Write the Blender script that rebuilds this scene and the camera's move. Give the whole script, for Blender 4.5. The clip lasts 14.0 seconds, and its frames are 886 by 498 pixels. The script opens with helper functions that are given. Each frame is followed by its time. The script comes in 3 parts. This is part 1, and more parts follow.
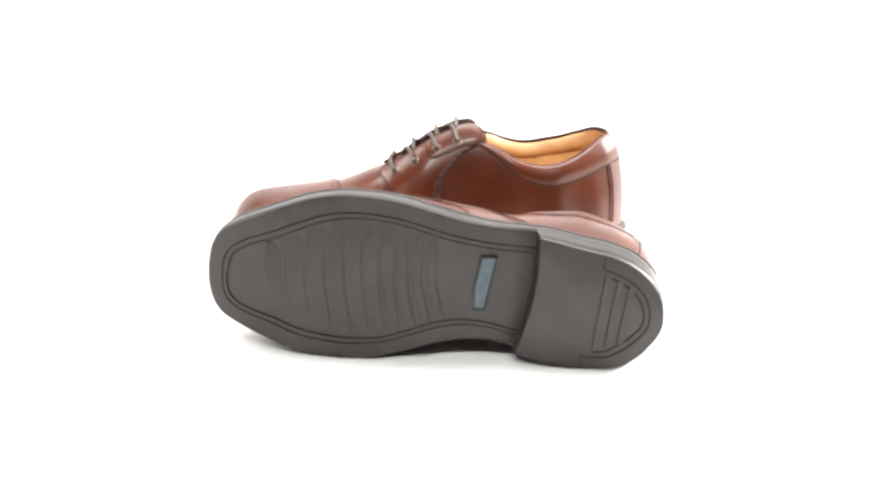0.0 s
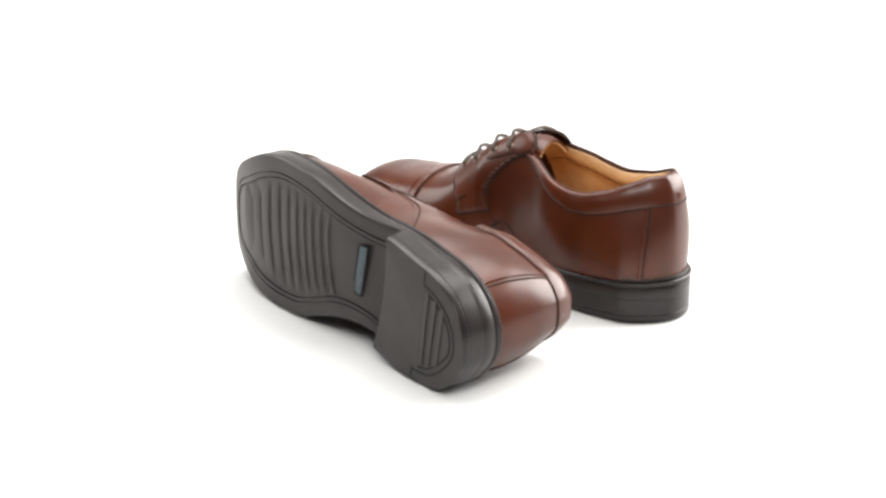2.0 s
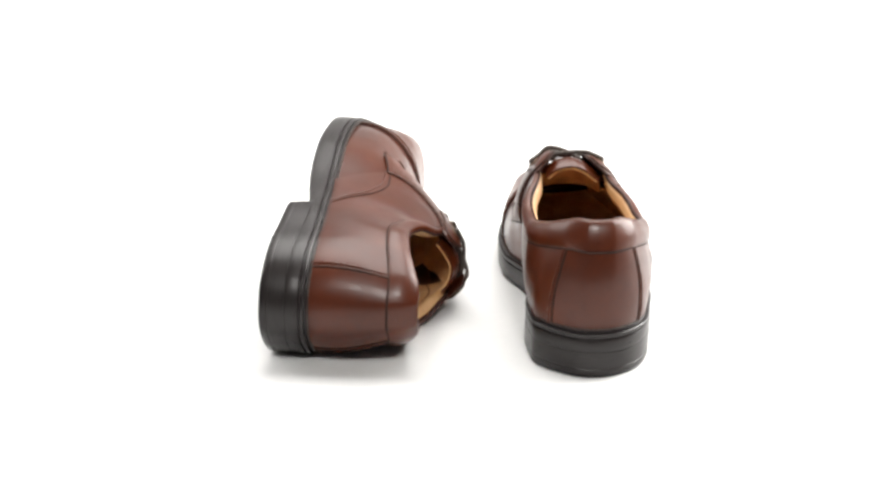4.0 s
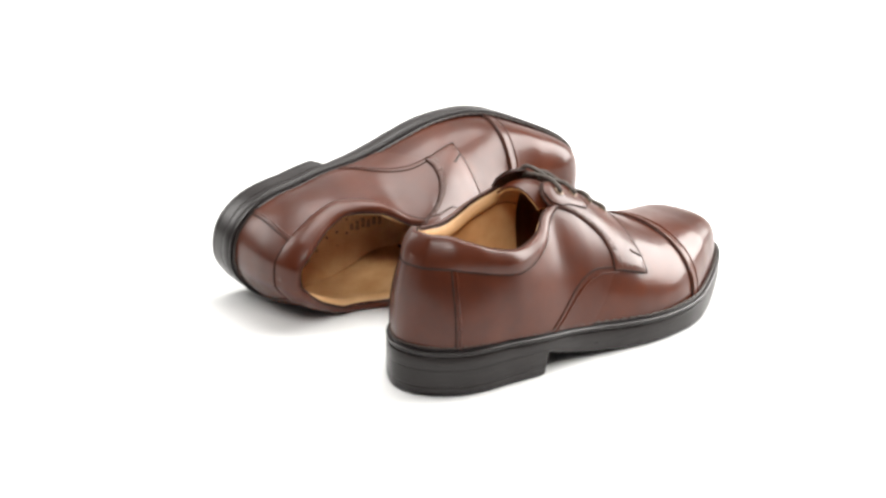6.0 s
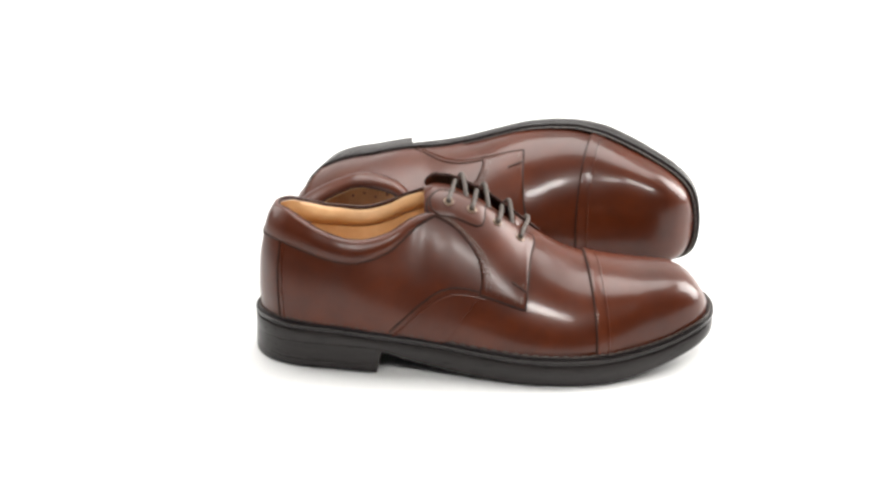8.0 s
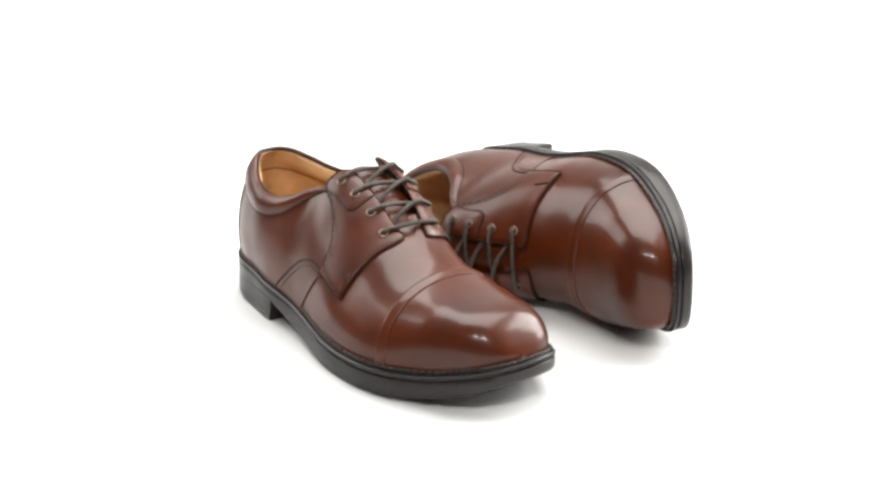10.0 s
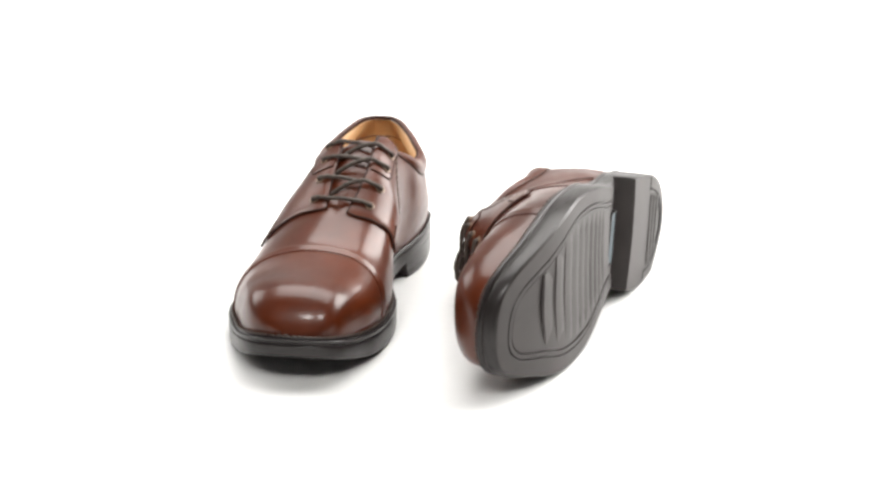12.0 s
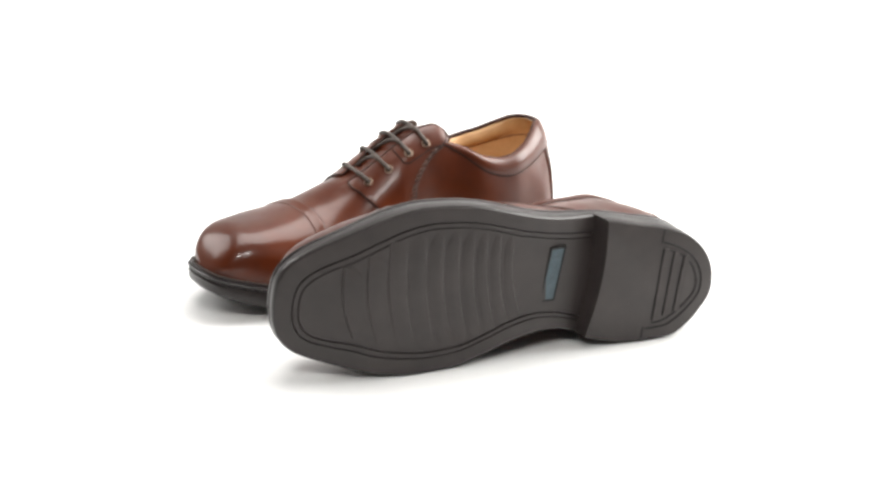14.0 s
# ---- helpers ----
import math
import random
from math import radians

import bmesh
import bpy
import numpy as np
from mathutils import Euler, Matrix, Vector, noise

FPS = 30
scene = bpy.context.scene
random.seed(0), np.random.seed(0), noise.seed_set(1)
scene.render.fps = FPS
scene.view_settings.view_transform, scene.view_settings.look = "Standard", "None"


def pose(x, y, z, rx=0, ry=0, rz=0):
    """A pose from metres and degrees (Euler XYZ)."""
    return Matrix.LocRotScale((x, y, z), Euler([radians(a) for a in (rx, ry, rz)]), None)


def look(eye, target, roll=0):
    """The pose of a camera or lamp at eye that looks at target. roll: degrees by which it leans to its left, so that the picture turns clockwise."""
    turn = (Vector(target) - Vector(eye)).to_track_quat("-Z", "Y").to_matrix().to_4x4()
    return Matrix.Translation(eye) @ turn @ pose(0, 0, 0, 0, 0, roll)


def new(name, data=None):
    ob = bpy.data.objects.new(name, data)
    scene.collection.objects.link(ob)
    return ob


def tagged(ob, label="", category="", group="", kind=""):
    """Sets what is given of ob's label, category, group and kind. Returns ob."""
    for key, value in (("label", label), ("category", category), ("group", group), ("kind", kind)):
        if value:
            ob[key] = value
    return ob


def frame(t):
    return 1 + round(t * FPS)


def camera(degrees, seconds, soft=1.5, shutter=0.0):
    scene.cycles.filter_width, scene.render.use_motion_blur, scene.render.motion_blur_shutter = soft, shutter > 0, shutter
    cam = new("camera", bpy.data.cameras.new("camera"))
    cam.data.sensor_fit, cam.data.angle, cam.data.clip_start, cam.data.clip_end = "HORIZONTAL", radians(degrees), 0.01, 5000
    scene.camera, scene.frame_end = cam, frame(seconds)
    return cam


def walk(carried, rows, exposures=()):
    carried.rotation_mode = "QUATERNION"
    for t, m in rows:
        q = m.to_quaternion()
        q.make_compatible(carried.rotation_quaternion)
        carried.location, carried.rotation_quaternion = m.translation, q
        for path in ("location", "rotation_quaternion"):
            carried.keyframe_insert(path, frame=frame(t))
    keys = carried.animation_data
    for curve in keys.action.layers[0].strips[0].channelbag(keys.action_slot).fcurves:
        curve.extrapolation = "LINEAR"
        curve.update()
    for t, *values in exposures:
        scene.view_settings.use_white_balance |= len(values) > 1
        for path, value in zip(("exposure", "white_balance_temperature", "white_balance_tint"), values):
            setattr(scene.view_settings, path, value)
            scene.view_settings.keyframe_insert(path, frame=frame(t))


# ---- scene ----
from functools import lru_cache

MM = 0.001

# ---------------------------------------------------------------- camera
CAM_PITCH, CAM_YAW, CAM_ROLL = 19.684, 0.627, 0.357
CAM_POSE = pose(0, -1.157, 0.4558, 90 - CAM_PITCH, 0, CAM_YAW) @ pose(0, 0, 0, 0, 0, CAM_ROLL)
cam = camera(29.344, 14.0, soft=2.8)
walk(cam, [(0.0, CAM_POSE), (14.0, CAM_POSE)],
     exposures=[(0.0, 0.9), (0.1, 0.62), (0.2, 0.3), (0.3, 0.1), (0.4, 0.0), (14.0, 0.0)])

# ---------------------------------------------------------------- light
world = bpy.data.worlds.new("studio")
scene.world = world
world.use_nodes = True
bg = world.node_tree.nodes["Background"]
bg.inputs["Color"].default_value = (1.0, 0.99, 0.98, 1)
bg.inputs["Strength"].default_value = 0.1


def softbox(name, eye, target, sx, sy, watts, colour=(1, 0.98, 0.95)):
    lamp = bpy.data.lights.new(name, "AREA")
    lamp.shape, lamp.size, lamp.size_y, lamp.energy, lamp.color = "ELLIPSE" if "spot" in name else "RECTANGLE", sx, sy, watts, colour
    ob = new(name, lamp)
    ob.matrix_world = look(eye, target)
    return ob


softbox("softbox_top", (0.05, 0.45, 1.6), (0, 0.05, 0), 1.5, 1.1, 42)
softbox("softbox_right", (1.4, 0.58, 0.82), (0, 0, 0.05), 1.1, 1.3, 70)
softbox("softbox_left", (-1.4, 0.6, 0.95), (0, 0, 0.05), 0.9, 1.0, 17)
# added lamp that lights the unseen backdrop, for white reflections on the shoes
softbox("softbox_back", (0.1, 1.15, 1.7), (0.2, 2.0, 0.6), 1.6, 0.3, 10)
softbox("spot_front_left", (-0.30, -1.25, 1.20), (0, 0, 0.05), 0.24, 0.24, 7)
softbox("spot_front_right", (0.25, -1.25, 1.25), (0, 0, 0.05), 0.27, 0.27, 11)


# ---------------------------------------------------------------- materials
def material(name, build):
    m = bpy.data.materials.new(name)
    m.use_nodes = True
    nt = m.node_tree
    build(nt, nt.nodes["Principled BSDF"])
    return m


def noise_ramp(nt, scale, stops, detail=5.0, rough=0.6, stretch=(1, 1, 1)):
    co = nt.nodes.new("ShaderNodeTexCoord")
    mp = nt.nodes.new("ShaderNodeMapping")
    mp.inputs["Scale"].default_value = stretch
    tx = nt.nodes.new("ShaderNodeTexNoise")
    tx.inputs["Scale"].default_value = scale
    tx.inputs["Detail"].default_value = detail
    tx.inputs["Roughness"].default_value = rough
    rp = nt.nodes.new("ShaderNodeValToRGB")
    el = rp.color_ramp.elements
    el[0].position, el[0].color = stops[0][0], (*stops[0][1], 1)
    el[1].position, el[1].color = stops[-1][0], (*stops[-1][1], 1)
    for p, c in stops[1:-1]:
        e = el.new(p)
        e.color = (*c, 1)
    nt.links.new(co.outputs["Object"], mp.inputs["Vector"])
    nt.links.new(mp.outputs["Vector"], tx.inputs["Vector"])
    nt.links.new(tx.outputs["Fac"], rp.inputs["Fac"])
    return tx, rp


def bump(nt, b, scale, strength, distance=0.0004, kind="noise"):
    co = nt.nodes.new("ShaderNodeTexCoord")
    tx = nt.nodes.new("ShaderNodeTexVoronoi" if kind == "cell" else "ShaderNodeTexNoise")
    tx.inputs["Scale"].default_value = scale
    nt.links.new(co.outputs["Object"], tx.inputs["Vector"])
    bp = nt.nodes.new("ShaderNodeBump")
    bp.inputs["Strength"].default_value = strength
    bp.inputs["Distance"].default_value = distance
    nt.links.new(tx.outputs["Distance" if kind == "cell" else "Fac"], bp.inputs["Height"])
    nt.links.new(bp.outputs["Normal"], b.inputs["Normal"])


def swell(nt, b, scale, strength, distance):
    """Shallow waves under the fine relief."""
    co = nt.nodes.new("ShaderNodeTexCoord")
    tx = nt.nodes.new("ShaderNodeTexNoise")
    tx.inputs["Scale"].default_value, tx.inputs["Detail"].default_value = scale, 1.5
    bp = nt.nodes.new("ShaderNodeBump")
    bp.inputs["Strength"].default_value, bp.inputs["Distance"].default_value = strength, distance
    nt.links.new(co.outputs["Object"], tx.inputs["Vector"])
    nt.links.new(tx.outputs["Fac"], bp.inputs["Height"])
    nt.links.new(b.inputs["Normal"].links[0].from_socket, bp.inputs["Normal"])
    nt.links.new(bp.outputs["Normal"], b.inputs["Normal"])
    nt.links.new(bp.outputs["Normal"], b.inputs["Coat Normal"])


def leather(tone, rough, spec, coat, coat_rough, waves):
    """Brown leather in one tone, more or less polished."""
    def build(nt, b):
        stops = [(0.25, (0.040, 0.0066, 0.0011)), (0.5, (0.066, 0.0116, 0.0019)), (0.75, (0.098, 0.0185, 0.0031))]
        tx, rp = noise_ramp(nt, 20, [(at, tuple(c * tone for c in col)) for at, col in stops])
        nt.links.new(rp.outputs["Color"], b.inputs["Base Color"])
        tx2, rp2 = noise_ramp(nt, 60, [(0.3, (rough - 0.06,) * 3), (0.7, (rough + 0.06,) * 3)])
        nt.links.new(rp2.outputs["Color"], b.inputs["Roughness"])
        b.inputs["Specular IOR Level"].default_value = spec
        b.inputs["Coat Weight"].default_value = coat
        b.inputs["Coat Roughness"].default_value = coat_rough
        bump(nt, b, 900, 0.10, 0.0002)
        swell(nt, b, 24, 0.4, waves)
    return build


def leather_edge(nt, b):
    tx, rp = noise_ramp(nt, 80, [(0.3, (0.018, 0.008, 0.006)), (0.7, (0.04, 0.016, 0.010))])
    nt.links.new(rp.outputs["Color"], b.inputs["Base Color"])
    b.inputs["Specular IOR Level"].default_value = 0.2
    b.inputs["Roughness"].default_value = 0.7


def rubber(nt, b):
    tx, rp = noise_ramp(nt, 35, [(0.3, (0.0155, 0.0114, 0.0106)), (0.7, (0.0258, 0.0192, 0.0180))])
    nt.links.new(rp.outputs["Color"], b.inputs["Base Color"])
    b.inputs["Roughness"].default_value = 0.5
    b.inputs["Specular IOR Level"].default_value = 0.5
    bump(nt, b, 500, 0.12, 0.0003)


def rubber_side(nt, b):
    tx, rp = noise_ramp(nt, 70, [(0.3, (0.0085, 0.0066, 0.0064)), (0.7, (0.0195, 0.0152, 0.0148))], stretch=(1, 1, 9))
    nt.links.new(rp.outputs["Color"], b.inputs["Base Color"])
    tx2, rp2 = noise_ramp(nt, 90, [(0.3, (0.26, 0.26, 0.26)), (0.7, (0.42, 0.42, 0.42))], stretch=(1, 1, 12))
    nt.links.new(rp2.outputs["Color"], b.inputs["Roughness"])
    b.inputs["Specular IOR Level"].default_value = 0.34
    bump(nt, b, 160, 0.15, 0.0003)


def lining(nt, b):
    tx, rp = noise_ramp(nt, 45, [(0.3, (0.47, 0.255, 0.105)), (0.7, (0.63, 0.385, 0.19))])
    nt.links.new(rp.outputs["Color"], b.inputs["Base Color"])
    b.inputs["Roughness"].default_value = 0.55
    bump(nt, b, 600, 0.1, 0.0003)


def lace(nt, b):
    tx, rp = noise_ramp(nt, 400, [(0.35, (0.024, 0.0165, 0.012)), (0.65, (0.070, 0.050, 0.038))])
    nt.links.new(rp.outputs["Color"], b.inputs["Base Color"])
    b.inputs["Roughness"].default_value = 0.6
    bump(nt, b, 1500, 0.4, 0.0004)


def plain(colour, rough, metal=0.0, var=0.25):
    def build(nt, b):
        lo, hi = [c * (1 - var) for c in colour], [c * (1 + var) for c in colour]
        tx, rp = noise_ramp(nt, 150, [(0.3, lo), (0.7, hi)])
        nt.links.new(rp.outputs["Color"], b.inputs["Base Color"])
        b.inputs["Roughness"].default_value = rough
        b.inputs["Metallic"].default_value = metal
    return build


LEATHER = material("brown_satin_leather", leather(0.94, 0.36, 0.34, 0.12, 0.2, 0.0020))
POLISHED = material("brown_polished_leather", leather(0.94, 0.35, 0.23, 0.30, 0.14, 0.0012))
EDGE = material("dark_leather_edge", leather_edge)
RUBBER = material("black_rubber_tread", rubber)
RUBBER_SIDE = material("black_rubber_edge", rubber_side)
# near-black paints the shade of the heel's grooves; the plate frame uses it too
LINE_BLACK = material("black_groove", plain((0.006, 0.0055, 0.0055), 0.8))
LINING = material("tan_lining", lining)
LACE = material("brown_waxed_lace", lace)
EYELET = material("dark_brass_eyelet", plain((0.20, 0.14, 0.10), 0.38, 0.7))
PLATE = material("blue_grey_plate", plain((0.050, 0.072, 0.085), 0.65))
PLATE_BAR = material("dark_plate_print", plain((0.045, 0.065, 0.078), 0.5))
STITCH = material("brown_thread", plain((0.09, 0.055, 0.04), 0.6))
WELT_THREAD = material("dark_welt_thread", plain((0.045, 0.029, 0.022), 0.55))
BROWN_MARK = material("dark_insole_print", plain((0.20, 0.10, 0.045), 0.7))
DARK = material("dark_studio_floor", plain((0.06, 0.06, 0.062), 0.6))
WHITE = material("white_sweep", plain((0.70, 0.70, 0.695), 0.75, 0.0, 0.012))


# ---------------------------------------------------------------- helpers
def mesh_object(name, verts, faces, mat, parent=None, label="", smooth=True, mats=None, face_mats=None, sharp=40):
    me = bpy.data.meshes.new(name)
    me.from_pydata([tuple(float(c) for c in v) for v in verts], [], faces)
    for m in (mats or [mat]):
        me.materials.append(m)
    if face_mats:
        me.polygons.foreach_set("material_index", face_mats)
    me.validate()
    bm = bmesh.new()
    bm.from_mesh(me)
    bmesh.ops.remove_doubles(bm, verts=bm.verts, dist=1e-6)
    bmesh.ops.recalc_face_normals(bm, faces=bm.faces)
    for f in bm.faces:
        f.smooth = smooth
    for e in bm.edges:
        if len(e.link_faces) == 2 and e.calc_face_angle(0) > radians(sharp):
            e.smooth = False
    bm.to_mesh(me)
    bm.free()
    ob = new(name, me)
    if parent is not None:
        ob.parent = parent
    if label:
        tagged(ob, label)
    return ob


def curve(*pairs):
    """A smooth curve through (x, y) pairs."""
    xs, ys = np.array([p[0] for p in pairs], float), np.array([p[1] for p in pairs], float)
    d = np.diff(ys) / np.diff(xs)
    m = np.concatenate([[d[0]], np.where(d[1:] * d[:-1] > 0, 2 * d[1:] * d[:-1] / (d[1:] + d[:-1] + 1e-12), 0), [d[-1]]])

    def at(x):
        x = min(max(float(x), xs[0]), xs[-1])
        i = min(int(np.searchsorted(xs, x, side="right")) - 1, len(xs) - 2)
        h = xs[i + 1] - xs[i]
        t = (x - xs[i]) / h
        return float((1 + 2 * t) * (1 - t) ** 2 * ys[i] + t * (1 - t) ** 2 * h * m[i] + t * t * (3 - 2 * t) * ys[i + 1] + t * t * (t - 1) * h * m[i + 1])
    return at


def smooth(t):
    t = min(max(t, 0.0), 1.0)
    return t * t * (3 - 2 * t)


# ---------------------------------------------------------------- the last of the shoe, in millimetres
# right shoe: x from the heel to the toe, y to its inner side, z up
LENGTH = 311.0


def station(x):
    return math.acos(min(max(1 - 2 * x / LENGTH, -1), 1)) / math.pi


def outline(*pairs):
    return curve(*[(station(x), y) for x, y in pairs])


LAT = outline((0, 5), (0.8, -3), (4.2, -12.6), (12.8, -23.8), (24.5, -32), (39, -37.3), (53, -40.3), (81, -47), (111, -50.6), (133, -55.6), (155, -62.4), (175, -68),
              (196, -71), (212, -71.7), (232, -69.0), (250, -63.2), (271, -54.7), (288, -46.8), (302.5, -35.6), (308.3, -24.5), (310.4, -13), (311, -4))
MED = outline((0, 5), (1.0, 13.5), (7.6, 25.2), (17.5, 35.6), (32, 43.4), (54.6, 44.2), (68, 43.2), (82, 40.5), (98, 35.4), (109, 31), (120, 28.4), (131, 27.6), (150, 30.2),
              (166, 34.7), (175, 37.5), (196, 42.8), (216, 43.7), (236, 42), (256, 38.4), (272, 33), (289, 27.4), (300.8, 21.8), (307.2, 14.6), (310.3, 5), (311, -4))
SOLE_TOP = curve((0, 31), (45, 30), (88, 27), (120, 23.5), (150, 20.5), (197, 18), (235, 18.8), (265, 21.8), (290, 28), (312, 34.5))
SOLE_LOW = curve((0, 16), (80, 16), (88, 14.5), (105, 9.5), (125, 5), (150, 1.6), (180, 0), (230, 0.2), (250, 2.2), (270, 6.8), (290, 13.5), (312, 22.3))

U0, U1 = 4.0, 305.0      # the upper's ends at the feather line
RIDGE = curve((100, 110), (112, 115), (122, 118.5), (130, 118), (140, 114), (155, 106.5), (170, 96), (182, 87), (200, 76.5), (221, 67.5), (243, 63),
              (262, 61), (277, 60), (286, 57.8), (292.5, 54), (297.8, 48.6), (302, 42.3), (305, 35.5))
CROWN_HALF = curve((100, 27), (131, 27), (160, 28), (197, 29.5), (230, 36), (265, 41), (285, 37), (298, 25.5), (305, 8))
CROWN_MORE = curve((100, 15), (150, 15), (178, 9), (215, 2), (306, 0))
INNER_BULGE = curve((0, 0), (40, 0.5), (70, 3), (95, 8), (121, 14), (150, 11), (185, 4), (306, 1))
RIDGE_Y = curve((100, 5), (131, 5), (178, 1), (221, -6), (260, -9), (306, -12))
WALL = curve((100, 0.5), (140, 0.5), (190, 0.52), (230, 0.60), (270, 0.72), (306, 0.78))
OPEN_Z = curve((0, 103.5), (10, 103), (28, 98), (50, 91), (72, 87.5), (92, 92), (105, 99), (115, 103.5), (124, 105))
OPEN_HALF = outline((0, 0), (4, 6.5), (10, 12), (25, 21), (45, 30.5), (65, 36.5), (95, 35), (112, 29.5), (124, 26.5))
OPEN_Y = curve((0, 3), (12, 2), (40, 2), (65, 2.5), (95, 4), (112, 5), (124, 5))
LOWER = curve((100, 1.5), (128, 3.0), (176, 3.0), (200, 0), (306, 0))
LEAN = curve((20, 1), (45, 0), (63, 0.5), (80, 3), (91, 6), (100, 10), (105, 14))


@lru_cache(maxsize=None)
def feather(x, side):
    s = (x - U0) / (U1 - U0) * LENGTH
    y = (LAT if side < 0 else MED)(station(s))
    c = 0.5 * (LAT(station(s)) + MED(station(s)))
    return c + (y - c) * (0.925 - 0.02 * smooth((x - 200) / 60)), SOLE_TOP(x) - 1.0 + 1.6 * smooth((x - 235) / 50)


@lru_cache(maxsize=None)
def closed(x, side):
    yf, zf = feather(x, side)
    zr, c = max(RIDGE(x), zf + 0.5), RIDGE_Y(x)
    if side < 0:
        zr = max(zr - LOWER(x), zf + 0.5)
    else:
        zr += 0.3 * LOWER(x)
    h = zr - zf
    out = 1.5 if side < 0 else 1.5 + INNER_BULGE(x)
    return [(yf, zf), (yf + side * out * min(1, h / 30), zf + WALL(x) * h), (c + side * min(CROWN_HALF(x) + (CROWN_MORE(x) if side > 0 else 0), 0.87 * abs(yf - c) + (8 if side < 0 else 18) * smooth((225 - x) / (30 if side < 0 else 70))), zr), (c, zr)]


@lru_cache(maxsize=None)
def opened(x, side):
    yf, zf = feather(x, side)
    yo, _ = feather(x, -side)
    c = 0.5 * (yf + yo)
    o = abs(yf - c)
    yt, zl = (OPEN_Y(x) if o > 1 else c) + side * min(OPEN_HALF(station(x)), o), OPEN_Z(x)
    h = zl - zf
    k = min(1, o / 25)
    out = 3.5 * k + (INNER_BULGE(x) if side > 0 else 1.5 * k)
    return [(yf, zf), (yf + side * out, zf + 0.36 * h), (yt + side * (6 if side > 0 else 8) * k, zl - 0.36 * h), (yt, zl)]


def split(p, t):
    def mix(a, b):
        return (a[0] + (b[0] - a[0]) * t, a[1] + (b[1] - a[1]) * t)
    a, b, c = mix(p[0], p[1]), mix(p[1], p[2]), mix(p[2], p[3])
    d, e = mix(a, b), mix(b, c)
    return [p[0], a, d, mix(d, e)]


def bezier(p, t):
    w = ((1 - t) ** 3, 3 * t * (1 - t) ** 2, 3 * t * t * (1 - t), t ** 3)
    return sum(w[i] * p[i][0] for i in range(4)), sum(w[i] * p[i][1] for i in range(4))


EDGE_H = curve((90, 0.87), (118, 0.88), (140, 0.885), (170, 0.90), (190, 0.93))


def warp(x, y, z):
    return Vector((x + LEAN(z) * smooth(1 - x / 70), y, z))


@lru_cache(maxsize=None)
def section(x, side):
    """Control points of the outside behind the throat."""
    f, wide = smooth((x - 88) / 38), smooth((x - 58) / 78)
    if wide <= 0:
        return opened(x, side)
    b = split(closed(x, side), 0.68)
    if wide >= 1:
        return b
    a = opened(x, side)
    k = (wide, wide, 0.5 * (wide + f), f)
    return [(a[i][0] + (b[i][0] - a[i][0]) * k[i], a[i][1] + (b[i][1] - a[i][1]) * k[i]) for i in range(4)]


def quarter(x, side, g):
    """The outside of the shoe behind the throat; g runs from the feather to the topline or the facing's edge."""
    y, z = bezier(section(x, side), g)
    return warp(x, y, z)


@lru_cache(maxsize=None)
def facing_section(x, side):
    return split(closed(x, side), EDGE_H(x))


def facing_top(x, side, g):
    """The laced part of the outside; g runs from the feather to the edge beside the tongue."""
    y, z = bezier(facing_section(x, side), g)
    return Vector((x, y, z))


def vamp(x, side, h):
    y, z = bezier(closed(x, side), h)
    return Vector((x, y, z))


def normal_of(fn, x, side, h):
    e, lo, hi = 0.4, max(h - 0.01, 0), min(h + 0.01, 1)
    xa, xb = max(x - e, U0), min(x + e, U1)
    n = (fn(xb, side, h) - fn(xa, side, h)).cross(fn(x, side, hi) - fn(x, side, lo)) * -side
    if n.length < 1e-9:
        return Vector((-1 if x < 100 else 1, 0, 0))
    return n.normalized()


def lifted(fn, x, side, h, off):
    return fn(x, side, h) + normal_of(fn, x, side, h) * off


def spread(a, b, n, ends=(False, False)):
    """n + 1 values from a to b, closer together at the ends named."""
    out = []
    for i in range(n + 1):
        t = i / n
        if ends == (True, True):
            t = (1 - math.cos(math.pi * t)) / 2
        elif ends[0]:
            t = 1 - math.cos(math.pi / 2 * t)
        elif ends[1]:
            t = math.sin(math.pi / 2 * t)
        out.append(a + (b - a) * t)
    return out


def sheet(grid_out, grid_in):
    """A closed sheet between two grids of points."""
    nr, nc = len(grid_out), len(grid_out[0])
    verts = [p for r in grid_out for p in r] + [p for r in grid_in for p in r]
    k = nr * nc
    faces = []
    for i in range(nr - 1):
        for j in range(nc - 1):
            a, b, c, d = i * nc + j, i * nc + j + 1, (i + 1) * nc + j + 1, (i + 1) * nc + j
            faces += [(a, b, c, d), (k + d, k + c, k + b, k + a)]
    for i in range(nr - 1):
        for j in (0, nc - 1):
            a, b = i * nc + j, (i + 1) * nc + j
            faces.append((a, b, k + b, k + a))
    for j in range(nc - 1):
        for i in (0, nr - 1):
            a, b = i * nc + j, i * nc + j + 1
            faces.append((a, b, k + b, k + a))
    return verts, faces


